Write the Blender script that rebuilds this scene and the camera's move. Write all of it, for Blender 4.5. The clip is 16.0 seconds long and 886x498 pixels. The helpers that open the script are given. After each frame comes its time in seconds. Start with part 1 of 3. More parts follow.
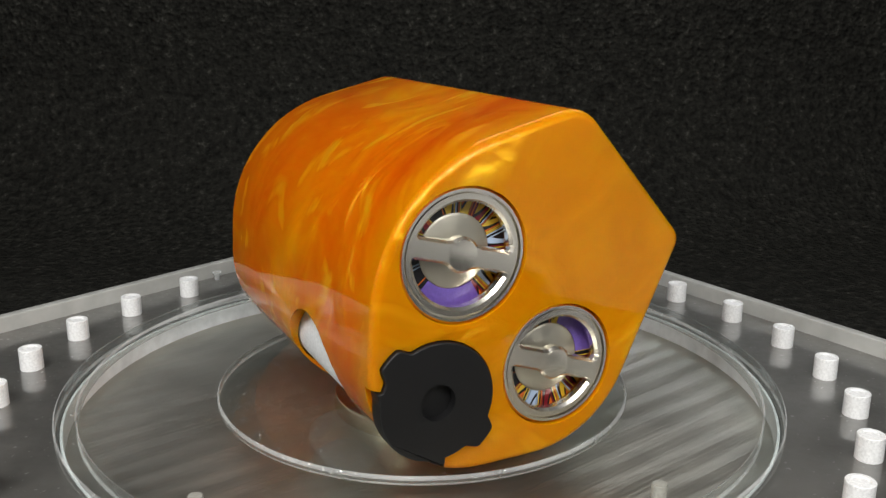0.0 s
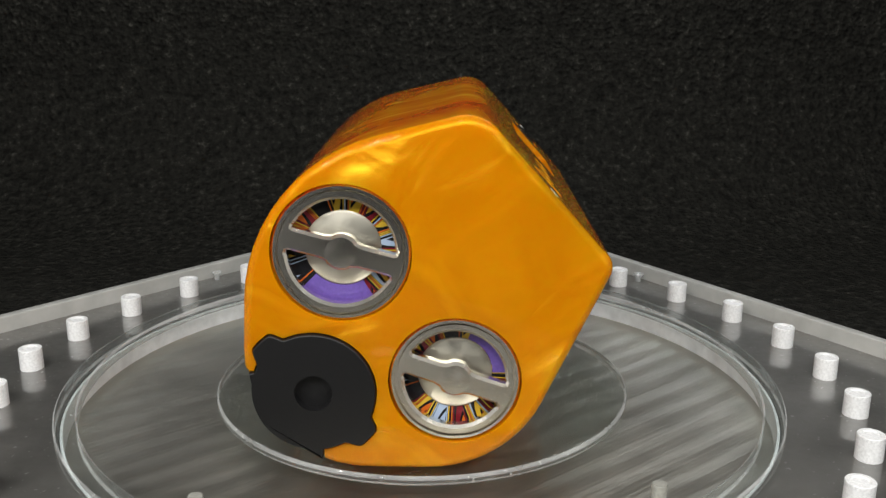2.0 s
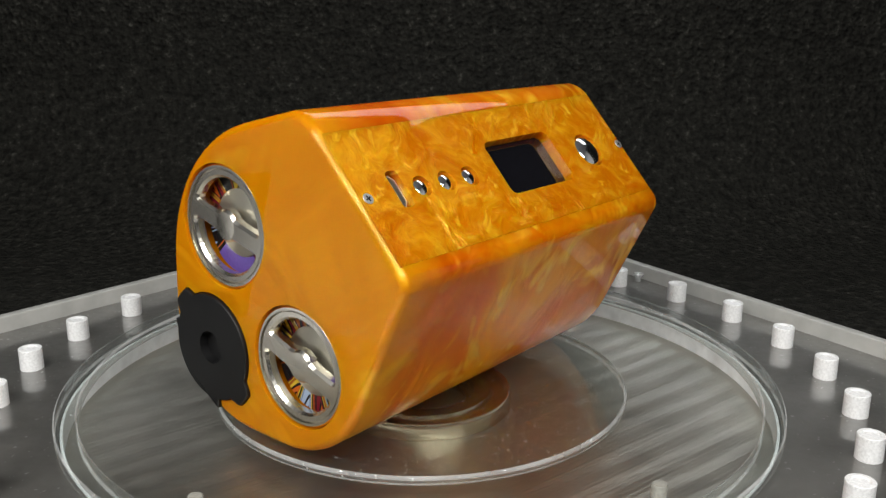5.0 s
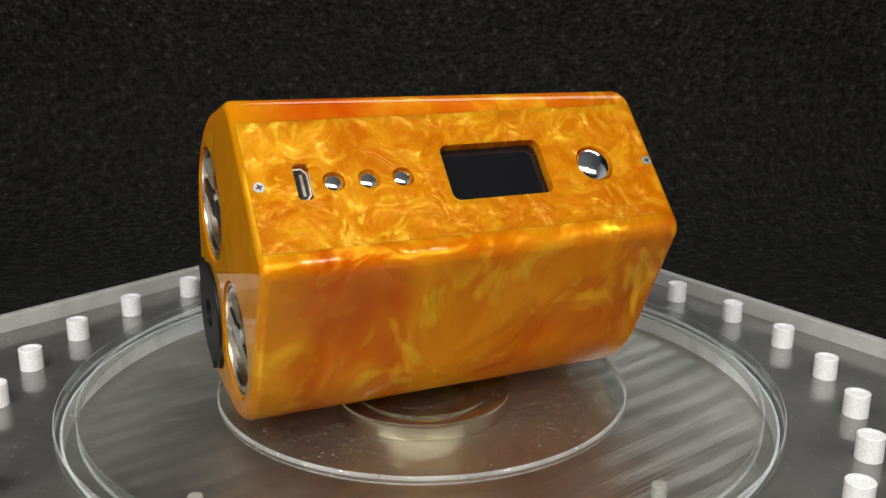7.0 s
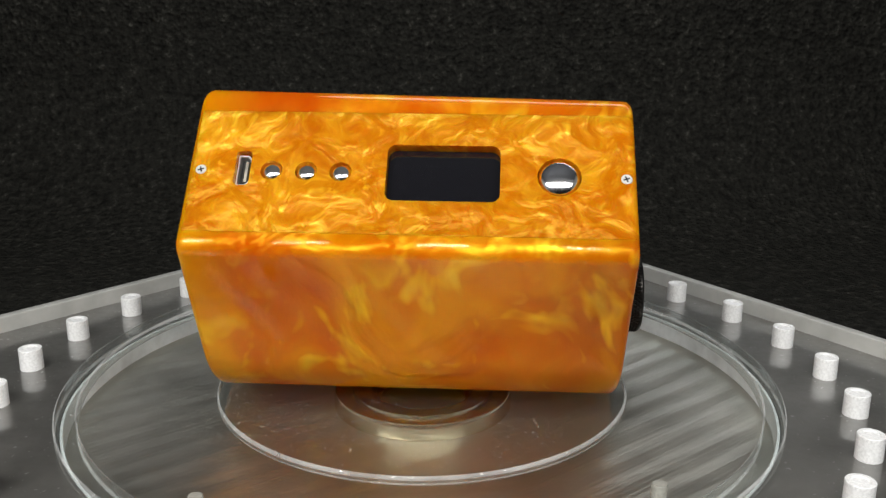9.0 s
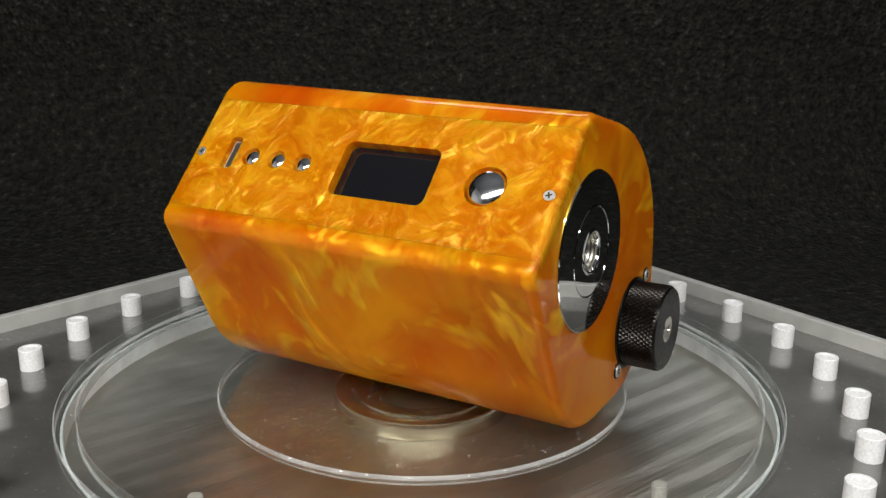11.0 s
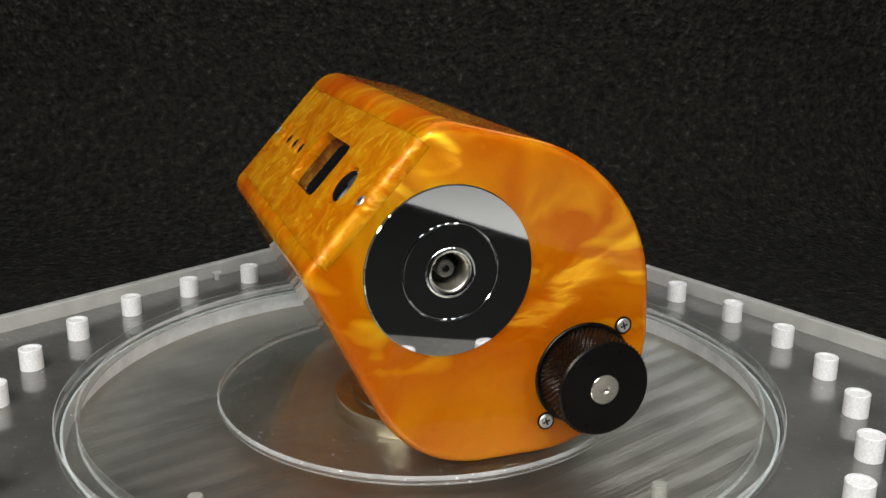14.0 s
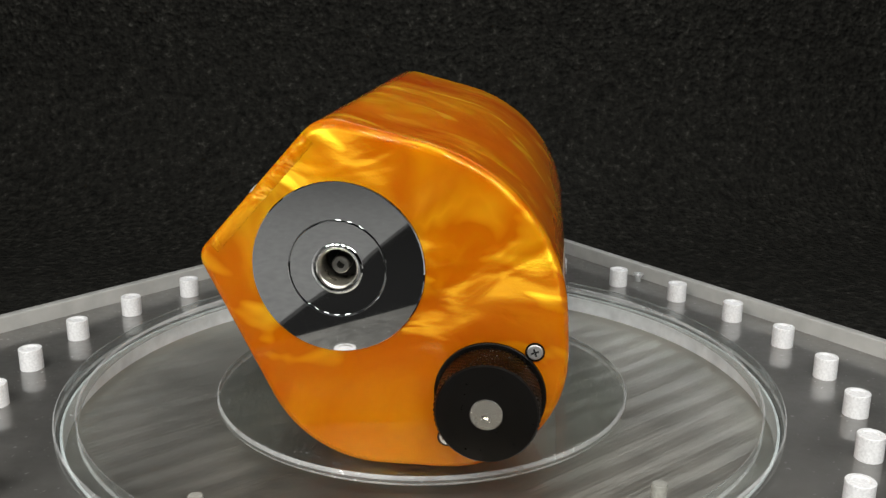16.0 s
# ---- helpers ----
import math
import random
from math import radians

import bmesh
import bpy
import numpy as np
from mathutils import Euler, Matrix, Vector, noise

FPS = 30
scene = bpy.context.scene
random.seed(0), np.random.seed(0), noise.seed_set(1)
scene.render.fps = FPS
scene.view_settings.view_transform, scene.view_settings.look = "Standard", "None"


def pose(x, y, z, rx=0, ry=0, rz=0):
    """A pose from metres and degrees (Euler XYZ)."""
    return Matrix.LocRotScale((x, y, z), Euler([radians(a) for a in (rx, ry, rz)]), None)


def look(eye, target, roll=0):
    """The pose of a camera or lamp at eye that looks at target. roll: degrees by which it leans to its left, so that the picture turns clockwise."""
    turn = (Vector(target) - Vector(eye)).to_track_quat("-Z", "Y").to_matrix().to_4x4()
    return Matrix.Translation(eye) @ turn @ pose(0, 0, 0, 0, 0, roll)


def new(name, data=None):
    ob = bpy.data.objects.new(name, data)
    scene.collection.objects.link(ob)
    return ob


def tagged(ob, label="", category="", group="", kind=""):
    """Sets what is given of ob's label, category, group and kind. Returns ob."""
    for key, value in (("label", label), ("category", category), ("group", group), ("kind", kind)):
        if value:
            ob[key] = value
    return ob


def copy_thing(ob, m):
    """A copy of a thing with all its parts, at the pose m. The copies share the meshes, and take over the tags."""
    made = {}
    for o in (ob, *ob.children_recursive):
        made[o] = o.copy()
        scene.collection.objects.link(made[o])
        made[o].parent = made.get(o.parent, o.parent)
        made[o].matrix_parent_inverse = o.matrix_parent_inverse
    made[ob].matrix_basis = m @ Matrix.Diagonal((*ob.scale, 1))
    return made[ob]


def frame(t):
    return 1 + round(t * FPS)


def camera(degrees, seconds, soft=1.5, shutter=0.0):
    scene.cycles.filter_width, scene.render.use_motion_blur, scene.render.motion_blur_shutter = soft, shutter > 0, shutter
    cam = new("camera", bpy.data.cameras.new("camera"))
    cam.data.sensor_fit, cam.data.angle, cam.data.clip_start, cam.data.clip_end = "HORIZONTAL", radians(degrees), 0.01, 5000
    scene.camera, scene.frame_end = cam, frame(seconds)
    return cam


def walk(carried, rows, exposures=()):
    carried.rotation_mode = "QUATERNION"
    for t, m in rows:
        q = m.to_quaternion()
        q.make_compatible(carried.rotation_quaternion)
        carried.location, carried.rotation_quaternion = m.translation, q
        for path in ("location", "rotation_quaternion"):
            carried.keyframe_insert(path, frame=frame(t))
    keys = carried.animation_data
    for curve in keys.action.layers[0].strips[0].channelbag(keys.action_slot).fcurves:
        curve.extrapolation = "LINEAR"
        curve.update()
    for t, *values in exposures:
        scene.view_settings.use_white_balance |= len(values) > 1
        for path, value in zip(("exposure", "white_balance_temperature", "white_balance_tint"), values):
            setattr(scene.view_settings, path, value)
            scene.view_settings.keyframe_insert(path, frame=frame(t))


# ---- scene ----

S = 0.205            # metres per plan unit
YAW = -4.82          # the device lies a little askew on the turntable

# ---- camera ----
cam = camera(50.73, 16.0, soft=1.4)
EYE = Vector((0.0, -1.05 * S, 0.4522 * S))
AHEAD = Vector((math.sin(0.02245) * math.cos(0.2713), math.cos(0.02245) * math.cos(0.2713), -math.sin(0.2713)))
POSE = look(EYE, EYE + AHEAD, 0.346)
walk(cam, [(0.0, POSE), (16.0, POSE)], [(0.0, 0.0), (16.0, 0.0)])

# ---- light ----
world = bpy.data.worlds.new("room_light")
scene.world = world
world.use_nodes = True
world.node_tree.nodes["Background"].inputs[0].default_value = (0.9, 0.95, 1.0, 1)
world.node_tree.nodes["Background"].inputs[1].default_value = 0.02


def led_or_fill_lamp(x, y, z, width, height, watts, target):
    data = bpy.data.lights.new("led_or_fill_lamp", "AREA")
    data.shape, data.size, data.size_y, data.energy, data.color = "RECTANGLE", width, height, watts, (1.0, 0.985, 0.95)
    ob = new("led_or_fill_lamp", data)
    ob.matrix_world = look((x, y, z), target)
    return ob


# a row of lamps over the camera, and a wide dim one overhead at the back
for x in (-0.30, -0.205, -0.125, -0.04, 0.045, 0.115, 0.20, 0.29):
    led_or_fill_lamp(x, -0.30, 0.29, 0.030, 0.10, 0.34 * (1 - 1.2 * x), (0.4 * x, 0, 0.0))
led_or_fill_lamp(0.10, 0.21, 0.31, 0.34, 0.07, 0.25, (0.06, 0.06, 0))
# two added cool narrow fills above the back corners, brightening metal floor and pegs
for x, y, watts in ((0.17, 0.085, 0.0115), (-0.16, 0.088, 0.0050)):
    fill_spot = led_or_fill_lamp(x, 0.215, 0.21, 0.12, 0.08, watts, (0.52 * x, y, 0.0)).data
    fill_spot.spread, fill_spot.color = radians(34), (0.84, 0.92, 1.0)

# ---- materials ----


class Nodes:
    """Short-hand for building a node material."""

    def __init__(self, name):
        self.mat = bpy.data.materials.new(name)
        self.mat.use_nodes = True
        self.tree = self.mat.node_tree
        self.bsdf = self.tree.nodes["Principled BSDF"]

    def add(self, kind, inputs=(), **props):
        node = self.tree.nodes.new(kind)
        for key, value in props.items():
            setattr(node, key, value)
        for key, value in dict(inputs).items():
            self.put(node, key, value)
        return node

    def put(self, node, key, value):
        if isinstance(value, bpy.types.NodeSocket):
            self.tree.links.new(value, node.inputs[key])
        else:
            node.inputs[key].default_value = value

    def set(self, **values):
        for key, value in values.items():
            self.put(self.bsdf, key.replace("_", " "), value)

    def coords(self, scale=(1, 1, 1), turn=(0, 0, 0), kind="Object"):
        tc = self.add("ShaderNodeTexCoord")
        return self.add("ShaderNodeMapping", {"Vector": tc.outputs[kind], "Scale": scale, "Rotation": turn}).outputs[0]

    def noise(self, vec, scale, detail=4.0, rough=0.55, warp=0.0):
        n = self.add("ShaderNodeTexNoise", {"Vector": vec, "Scale": scale, "Detail": detail, "Roughness": rough, "Distortion": warp})
        return n.outputs["Fac"]

    def ramp(self, fac, *stops):
        node = self.add("ShaderNodeValToRGB", {"Fac": fac})
        el = node.color_ramp.elements
        while len(el) < len(stops):
            el.new(0.5)
        for e, (at, colour) in zip(el, stops):
            e.position = at
            e.color = colour if len(colour) == 4 else (*colour, 1)
        return node.outputs[0]

    def mix(self, fac, a, b, blend="MIX"):
        node = self.add("ShaderNodeMix", data_type="RGBA", blend_type=blend)
        self.put(node, 0, fac), self.put(node, 6, a), self.put(node, 7, b)
        return node.outputs[2]

    def math(self, op, a, b=0.0, clamp=False):
        node = self.add("ShaderNodeMath", operation=op, use_clamp=clamp)
        self.put(node, 0, a), self.put(node, 1, b)
        return node.outputs[0]

    def bump(self, height, strength, distance):
        return self.add("ShaderNodeBump", {"Height": height, "Strength": strength, "Distance": distance}).outputs[0]


def g(v):
    return (v, v, v, 1)


def resin(name, size, silk, stretch=(1, 1, 1), relief=0.0006, detail=2.5, gritty=0.1, gold=(0.95, 0.50, 0.016), folds=0.9, deep=((0.37, 0.066, 0.0003), (0.51, 0.140, 0.0006), (0.56, 0.190, 0.0010)), strokes=0.0, pale_end=0.0, sheen=(0.2, 0.5), pearl_gold=(0.95, 0.66, 0.04)):
    """Pearlescent cast resin: deep amber with clouds and silky folds of golden mica under a polished surface."""
    k = Nodes(name)
    vec = k.coords(stretch, (0.3, 0.5, 0.2))
    flow = k.add("ShaderNodeTexNoise", {"Vector": vec, "Scale": size * 0.5, "Detail": 2.0})
    off = k.add("ShaderNodeVectorMath", {0: flow.outputs["Color"], 1: (0.5, 0.5, 0.5)}, operation="SUBTRACT").outputs[0]
    off = k.add("ShaderNodeVectorMath", {0: off, 3: 2.2 / size}, operation="SCALE").outputs[0]
    vec2 = k.add("ShaderNodeVectorMath", {0: vec, 1: off}, operation="ADD").outputs[0]
    broad = k.noise(vec2, size * 0.45, 2.0, 0.5)
    swirl = k.noise(vec2, size, detail, 0.55, 0.8)
    fine = k.noise(vec2, size * 5, 3.0, 0.6, 0.5)
    sparkle = k.noise(vec, 3200.0, 1.0)
    field = k.math("ADD", k.math("MULTIPLY", swirl, 1 - gritty), k.math("MULTIPLY", fine, gritty))
    drift = k.math("ADD", k.math("MULTIPLY", field, 0.75), k.math("MULTIPLY", broad, 0.25))
    cloud = k.ramp(drift, (silk[0], g(0)), ((silk[0] + silk[1]) / 2, g(0.3)), (silk[1], g(0.75)))
    # folds: a crisp edge that fades away on one side
    lay = k.noise(k.add("ShaderNodeVectorMath", {0: vec2, 1: (0.7, 0.3, 0.9)}, operation="ADD").outputs[0], size * 0.8, 3.0, 0.5, 1.0)
    fold = k.ramp(lay, (0.50, g(0)), (0.56, g(0.9)), (0.62, g(0.35)), (0.70, g(0)))
    keep = k.ramp(k.noise(vec, size * 0.9, 2.0), (0.55, g(0)), (0.74, g(folds)))
    # short drawn-out strokes of mica flake, their glint also put into the gold colour
    flake = k.add("ShaderNodeMapping", {"Vector": vec2, "Rotation": (0.5, 0.9, 0.7), "Scale": (1.0, 0.30, 1.0)}).outputs[0]
    streak = k.ramp(k.noise(flake, size * 3.0, 2.0, 0.5), (0.57, g(0)), (0.73, g(strokes)))
    streak = k.math("MULTIPLY", streak, k.ramp(broad, (0.40, g(0)), (0.56, g(1))))
    mica = k.math("MAXIMUM", cloud, k.math("MAXIMUM", streak, k.math("MULTIPLY", fold, keep)), True)
    depth = k.ramp(k.math("ADD", k.math("MULTIPLY", broad, 0.6), k.math("MULTIPLY", swirl, 0.4)),
                   (0.34, deep[0]), (0.49, deep[1]), (0.62, deep[2]))
    if pale_end:
        # the pour runs lighter and more yellow towards the battery end
        ax = k.add("ShaderNodeSeparateXYZ", {"Vector": k.add("ShaderNodeTexCoord").outputs["Object"]}).outputs[0]
        ax = k.math("ADD", ax, k.math("MULTIPLY", broad, 0.02))
        along = k.math("ADD", k.math("MULTIPLY", ax, 10.0), 0.5)
        depth = k.mix(k.ramp(along, (0.12, g(pale_end)), (0.22, g(0))), depth, (0.54, 0.212, 0.0005, 1))
        depth = k.mix(k.ramp(along, (0.85, g(0)), (1.0, g(0.65))), depth, (0.38, 0.080, 0.0001, 1))
    colour = k.mix(mica, depth, (*gold, 1))
    height = k.math("ADD", k.math("ADD", drift, k.math("MULTIPLY", lay, 0.5)), k.math("MULTIPLY", fine, 0.04))
    glint = k.math("MAXIMUM", streak, k.math("MULTIPLY", fold, keep))
    k.set(Base_Color=colour, Roughness=0.6, Normal=k.bump(height, 1.0, relief * 6))
    k.set(Subsurface_Weight=0.5, Subsurface_Radius=(1.0, 0.32, 0.03), Subsurface_Scale=0.007)
    coat = dict(Coat_Weight=1.0, Coat_Roughness=0.008, Coat_IOR=1.27, Specular_IOR_Level=0.0)
    k.set(**coat)
    # mica platelets: they lie along the flow, so each fold catches the lamps at its own angle
    rest = k.noise(k.add("ShaderNodeVectorMath", {0: vec2, 1: (1.7, 0.9, 2.3)}, operation="ADD").outputs[0], size * 0.62, 1.2, 0.45, 0.6)
    lie = k.math("ADD", k.math("MULTIPLY", rest, 1.1), k.math("ADD", k.math("MULTIPLY", lay, 0.25), k.math("MULTIPLY", k.noise(flake, size * 3.0, 1.5, 0.5), 0.11)))
    lie = k.math("ADD", lie, k.math("MULTIPLY", sparkle, 0.004))
    pearl = k.add("ShaderNodeBsdfPrincipled", {"Base Color": (*pearl_gold, 1), "Metallic": 1.0, "Roughness": 0.40, "Normal": k.bump(lie, 1.0, 0.58 / size)})
    for key, value in coat.items():
        k.put(pearl, key.replace("_", " "), value)
    share = k.math("ADD", k.math("MULTIPLY", k.ramp(drift, (0.36, g(0.25)), (0.62, g(1))), sheen[0]), k.math("MULTIPLY", glint, sheen[1]), True)
    both = k.add("ShaderNodeMixShader", {0: share, 1: k.bsdf.outputs[0], 2: pearl.outputs[0]})
    k.tree.links.new(both.outputs[0], k.tree.nodes["Material Output"].inputs[0])
    return k.mat


def metal(name, colour, rough, grain=0.0, scale=900.0):
    k = Nodes(name)
    k.set(Base_Color=(*colour, 1), Metallic=1.0, Roughness=rough)
    if grain:
        n = k.noise(k.coords(), scale, 4.0, 0.6)
        k.set(Roughness=k.ramp(n, (0.3, g(rough * (1 - grain))), (0.7, g(min(1, rough * (1 + grain))))))
        k.set(Base_Color=k.ramp(n, (0.25, tuple(c * (1 - 0.25 * grain) for c in colour)), (0.7, colour)))
    return k.mat


def plastic(name, colour, rough, grain=0.1, scale=1500.0, spec=0.5):
    k = Nodes(name)
    n = k.noise(k.coords(), scale, 3.0)
    lo, hi = [tuple(c * f for c in colour) for f in (0.85, 1.12)]
    k.set(Base_Color=k.ramp(n, (0.3, lo), (0.7, hi)), Roughness=rough, Normal=k.bump(n, grain, 0.0003), Specular_IOR_Level=spec)
    return k.mat


def acrylic(name, haze, clear=(0.95, 0.97, 0.96, 1)):
    """Clear acrylic: light goes through, a Fresnel gloss on top, a little surface haze and dust."""
    k = Nodes(name)
    vec = k.coords()
    dust = k.ramp(k.noise(vec, 900.0, 2.0), (0.665, g(0)), (0.70, g(0.4)))
    veil = k.math("ADD", k.math("MULTIPLY", k.noise(vec, 60.0, 4.0), haze * 2), dust, True)
    through_ = k.add("ShaderNodeBsdfTransparent", {"Color": clear})
    white = k.add("ShaderNodeBsdfDiffuse", {"Color": (0.75, 0.76, 0.76, 1)})
    gloss = k.add("ShaderNodeBsdfGlossy", {"Color": (1, 1, 1, 1), "Roughness": 0.02})
    facing = k.add("ShaderNodeLayerWeight", {"Blend": 0.5}).outputs["Facing"]
    shine = k.math("ADD", k.math("MULTIPLY", k.math("POWER", facing, 4.0), 0.75), 0.035, True)
    a = k.add("ShaderNodeMixShader", {0: veil, 1: through_.outputs[0], 2: white.outputs[0]})
    b = k.add("ShaderNodeMixShader", {0: shine, 1: a.outputs[0], 2: gloss.outputs[0]})
    k.tree.links.new(b.outputs[0], k.tree.nodes["Material Output"].inputs[0])
    return k.mat


MILL = -38   # heading of the cutter passes


def milled():
    """Milled aluminium with broad passes of the cutter and rubbed haze."""
    k = Nodes("milled_aluminium")
    vec = k.coords((1, 1, 1), (0, 0, radians(MILL)))
    sep = k.add("ShaderNodeSeparateXYZ", {"Vector": vec})
    wob = k.noise(vec, 45.0, 4.0)
    y = k.math("ADD", sep.outputs[1], k.math("MULTIPLY", wob, 0.005))
    band = k.math("SINE", k.math("MULTIPLY", y, 2 * math.pi / 0.0078))
    along = k.add("ShaderNodeMapping", {"Vector": vec, "Scale": (30, 1100, 30)}).outputs[0]
    fine = k.noise(along, 1.0, 3.0)
    patchy = k.ramp(k.noise(vec, 38.0, 3.0), (0.35, g(0.25)), (0.65, g(1)))
    h = k.math("ADD", k.math("MULTIPLY", k.math("MULTIPLY", band, 0.5), patchy), k.math("MULTIPLY", fine, 0.5))
    k.set(Base_Color=k.ramp(k.noise(vec, 22.0, 4.0), (0.3, (0.33, 0.318, 0.28)), (0.7, (0.50, 0.485, 0.43))), Metallic=0.92,
          Roughness=k.ramp(k.noise(vec, 45.0, 4.0), (0.3, g(0.34)), (0.7, g(0.46))), Normal=k.bump(h, 0.17, 0.0016))
    return k.mat


def deck_finish():
    """Grey cast deck under a thick clear layer, a little smeared."""
    k = Nodes("grey_deck_under_clear_sheet")
    vec = k.coords()
    n, m = k.noise(vec, 35.0, 4.0), k.noise(vec, 500.0, 3.0)
    specks = k.ramp(k.noise(vec, 700.0, 2.0), (0.68, g(0)), (0.72, g(0.5)))
    k.set(Base_Color=k.mix(specks, k.ramp(n, (0.3, (0.13, 0.127, 0.117)), (0.7, (0.22, 0.215, 0.20))), (0.6, 0.6, 0.58, 1)), Metallic=0.65, Roughness=k.ramp(m, (0.3, g(0.30)), (0.7, g(0.45))))
    k.set(Coat_Weight=1.0, Coat_IOR=1.6, Coat_Roughness=k.ramp(n, (0.35, g(0.03)), (0.7, g(0.14))))
    return k.mat


def foam():
    k = Nodes("charcoal_foam")
    vec = k.coords()
    cell = k.add("ShaderNodeTexVoronoi", {"Vector": vec, "Scale": 420.0}).outputs["Distance"]
    n = k.noise(vec, 280.0, 5.0, 0.7)
    h = k.math("ADD", cell, k.math("MULTIPLY", n, 1.2))
    k.set(Base_Color=k.ramp(n, (0.35, (0.0078, 0.0078, 0.0068)), (0.6, (0.026, 0.0257, 0.022)), (0.75, (0.088, 0.087, 0.076))), Roughness=0.95, Specular_IOR_Level=0.1,
          Normal=k.bump(h, 1.0, 0.0025))
    return k.mat


def wrap_print(name, at, seed):
    """Printed battery sleeve: slanted bars of yellow, orange, red, pale blue and black round the end of the cell."""
    k = Nodes(name)
    tc = k.add("ShaderNodeTexCoord")
    sep = k.add("ShaderNodeSeparateXYZ", {"Vector": tc.outputs["Object"]})
    y, z = k.math("SUBTRACT", sep.outputs[1], at[0] * S), k.math("SUBTRACT", sep.outputs[2], at[1] * S)
    turn = k.math("DIVIDE", k.math("ARCTAN2", z, y), 2 * math.pi)
    rad = k.math("DIVIDE", k.math("SQRT", k.math("ADD", k.math("MULTIPLY", y, y), k.math("MULTIPLY", z, z))), 0.0562 * S)
    zig = k.math("MULTIPLY", k.math("PINGPONG", k.math("ADD", k.math("MULTIPLY", turn, 16.0), seed), 0.5), 0.9)
    cell = k.math("ADD", k.math("MULTIPLY", turn, 68.0), k.math("MULTIPLY", k.math("MULTIPLY", rad, zig), 9.0))
    whole = k.math("FLOOR", cell)
    pick = k.add("ShaderNodeTexWhiteNoise", {"W": k.math("ADD", whole, seed)}, noise_dimensions="1D").outputs["Value"]
    node_out = k.ramp(pick, (0.0, (0.012, 0.012, 0.014)), (0.22, (0.62, 0.40, 0.03)), (0.46, (0.55, 0.12, 0.015)), (0.62, (0.16, 0.012, 0.02)),
                      (0.74, (0.36, 0.46, 0.62)), (0.84, (0.62, 0.42, 0.04)))
    node_out.node.color_ramp.interpolation = "CONSTANT"
    part_of = k.math("SUBTRACT", cell, whole)
    line = k.math("MAXIMUM", k.math("LESS_THAN", part_of, 0.2), k.math("GREATER_THAN", part_of, 0.86))
    k.set(Base_Color=k.mix(line, node_out, (0.012, 0.012, 0.014, 1)), Roughness=0.22)
    return k.mat


M_BODY = resin("orange_pearl_resin", 46.0, (0.53, 0.80), (1.0, 0.75, 0.80), 0.0003, 2.6, 0.10, (0.90, 0.37, 0.002), 0.9, ((0.44, 0.058, 0.0), (0.55, 0.106, 0.0), (0.61, 0.160, 0.0001)), 0.9, 0.7, (0.145, 0.52))
M_PANEL = resin("fine_gold_pearl_resin", 135.0, (0.47, 0.70), (1, 1, 1), 0.0002, 3.0, 0.30, (0.80, 0.42, 0.012), 0.8, ((0.43, 0.105, 0.0), (0.48, 0.138, 0.0), (0.52, 0.165, 0.0004)), 0.8, 0.0, (0.09, 0.20), (1.0, 0.70, 0.12))
M_SCREW = metal("bright_screw_steel", (0.78, 0.77, 0.75), 0.45)
M_POST = plastic("dim_peg_grey", (0.30, 0.30, 0.27), 0.5)
M_GREYMAT = plastic("grey_foam_mat", (0.14, 0.14, 0.14), 0.9, 0.8, 250.0, 0.1)
M_MAT = plastic("black_mat", (0.004, 0.004, 0.004), 0.9, 0.3, 400.0, 0.1)
M_TURNED = metal("turned_nickel", (0.82, 0.79, 0.73), 0.17, 0.08, 300.0)
M_SATIN = metal("satin_nickel", (0.93, 0.89, 0.80), 0.24)
M_TERMINAL = metal("dull_steel", (0.50, 0.48, 0.41), 0.46, 0.25, 250.0)
M_THREAD = metal("threaded_steel", (0.52, 0.50, 0.44), 0.34, 0.3, 600.0)
M_PIN = metal("dull_pin_steel", (0.36, 0.35, 0.32), 0.35, 0.2, 500.0)
M_MIRROR = metal("polished_steel", (0.80, 0.81, 0.81), 0.03)
M_CHROME = metal("chrome", (0.84, 0.85, 0.88), 0.15)
M_BLACK = plastic("matt_black_plastic", (0.0055, 0.0055, 0.006), 0.5, 0.1, 1500.0, 0.35)
M_KNURL = metal("black_anodised", (0.030, 0.028, 0.026), 0.34, 0.2)
# near black; in screw slots and charging socket it paints the shade
M_HOLE = plastic("dark_cavity", (0.01, 0.01, 0.01), 0.7)
M_BOTTLE = plastic("milky_silicone", (0.72, 0.74, 0.76), 0.4)
M_WHITE = plastic("white_nylon", (0.84, 0.845, 0.85), 0.3, 0.15, 1800.0)
M_VIOLET = plastic("violet_sleeve", (0.13, 0.08, 0.34), 0.3)
M_GLASS = plastic("black_display_glass", (0.006, 0.006, 0.008), 0.05, 0.0)
M_ACRYL = acrylic("clear_acrylic", 0.008)
M_COLLAR = acrylic("thick_clear_acrylic", 0.02)
# bright edge glow of clear acrylic, put into the colour as white haze
M_EDGE = acrylic("whitened_acrylic_edge", 0.09)
M_BEVEL = acrylic("whitened_acrylic_bevel", 0.38)
M_MILLED = milled()
M_FOAM = foam()
M_DECK = deck_finish()
M_WALL = plastic("bright_frosted_acrylic", (0.84, 0.87, 0.90), 0.3, 0.1, 200.0)
M_RIM = plastic("frosted_acrylic_edge", (0.42, 0.42, 0.40), 0.3, 0.0, 120.0)
M_BRONZE = metal("bearing_steel", (0.66, 0.59, 0.46), 0.16, 0.25, 200.0)
M_CEIL = plastic("grey_lining", (0.26, 0.27, 0.29), 0.8)
M_PALE = plastic("pale_grey_board", (0.60, 0.60, 0.60), 0.7)

# ---- mesh helpers ----


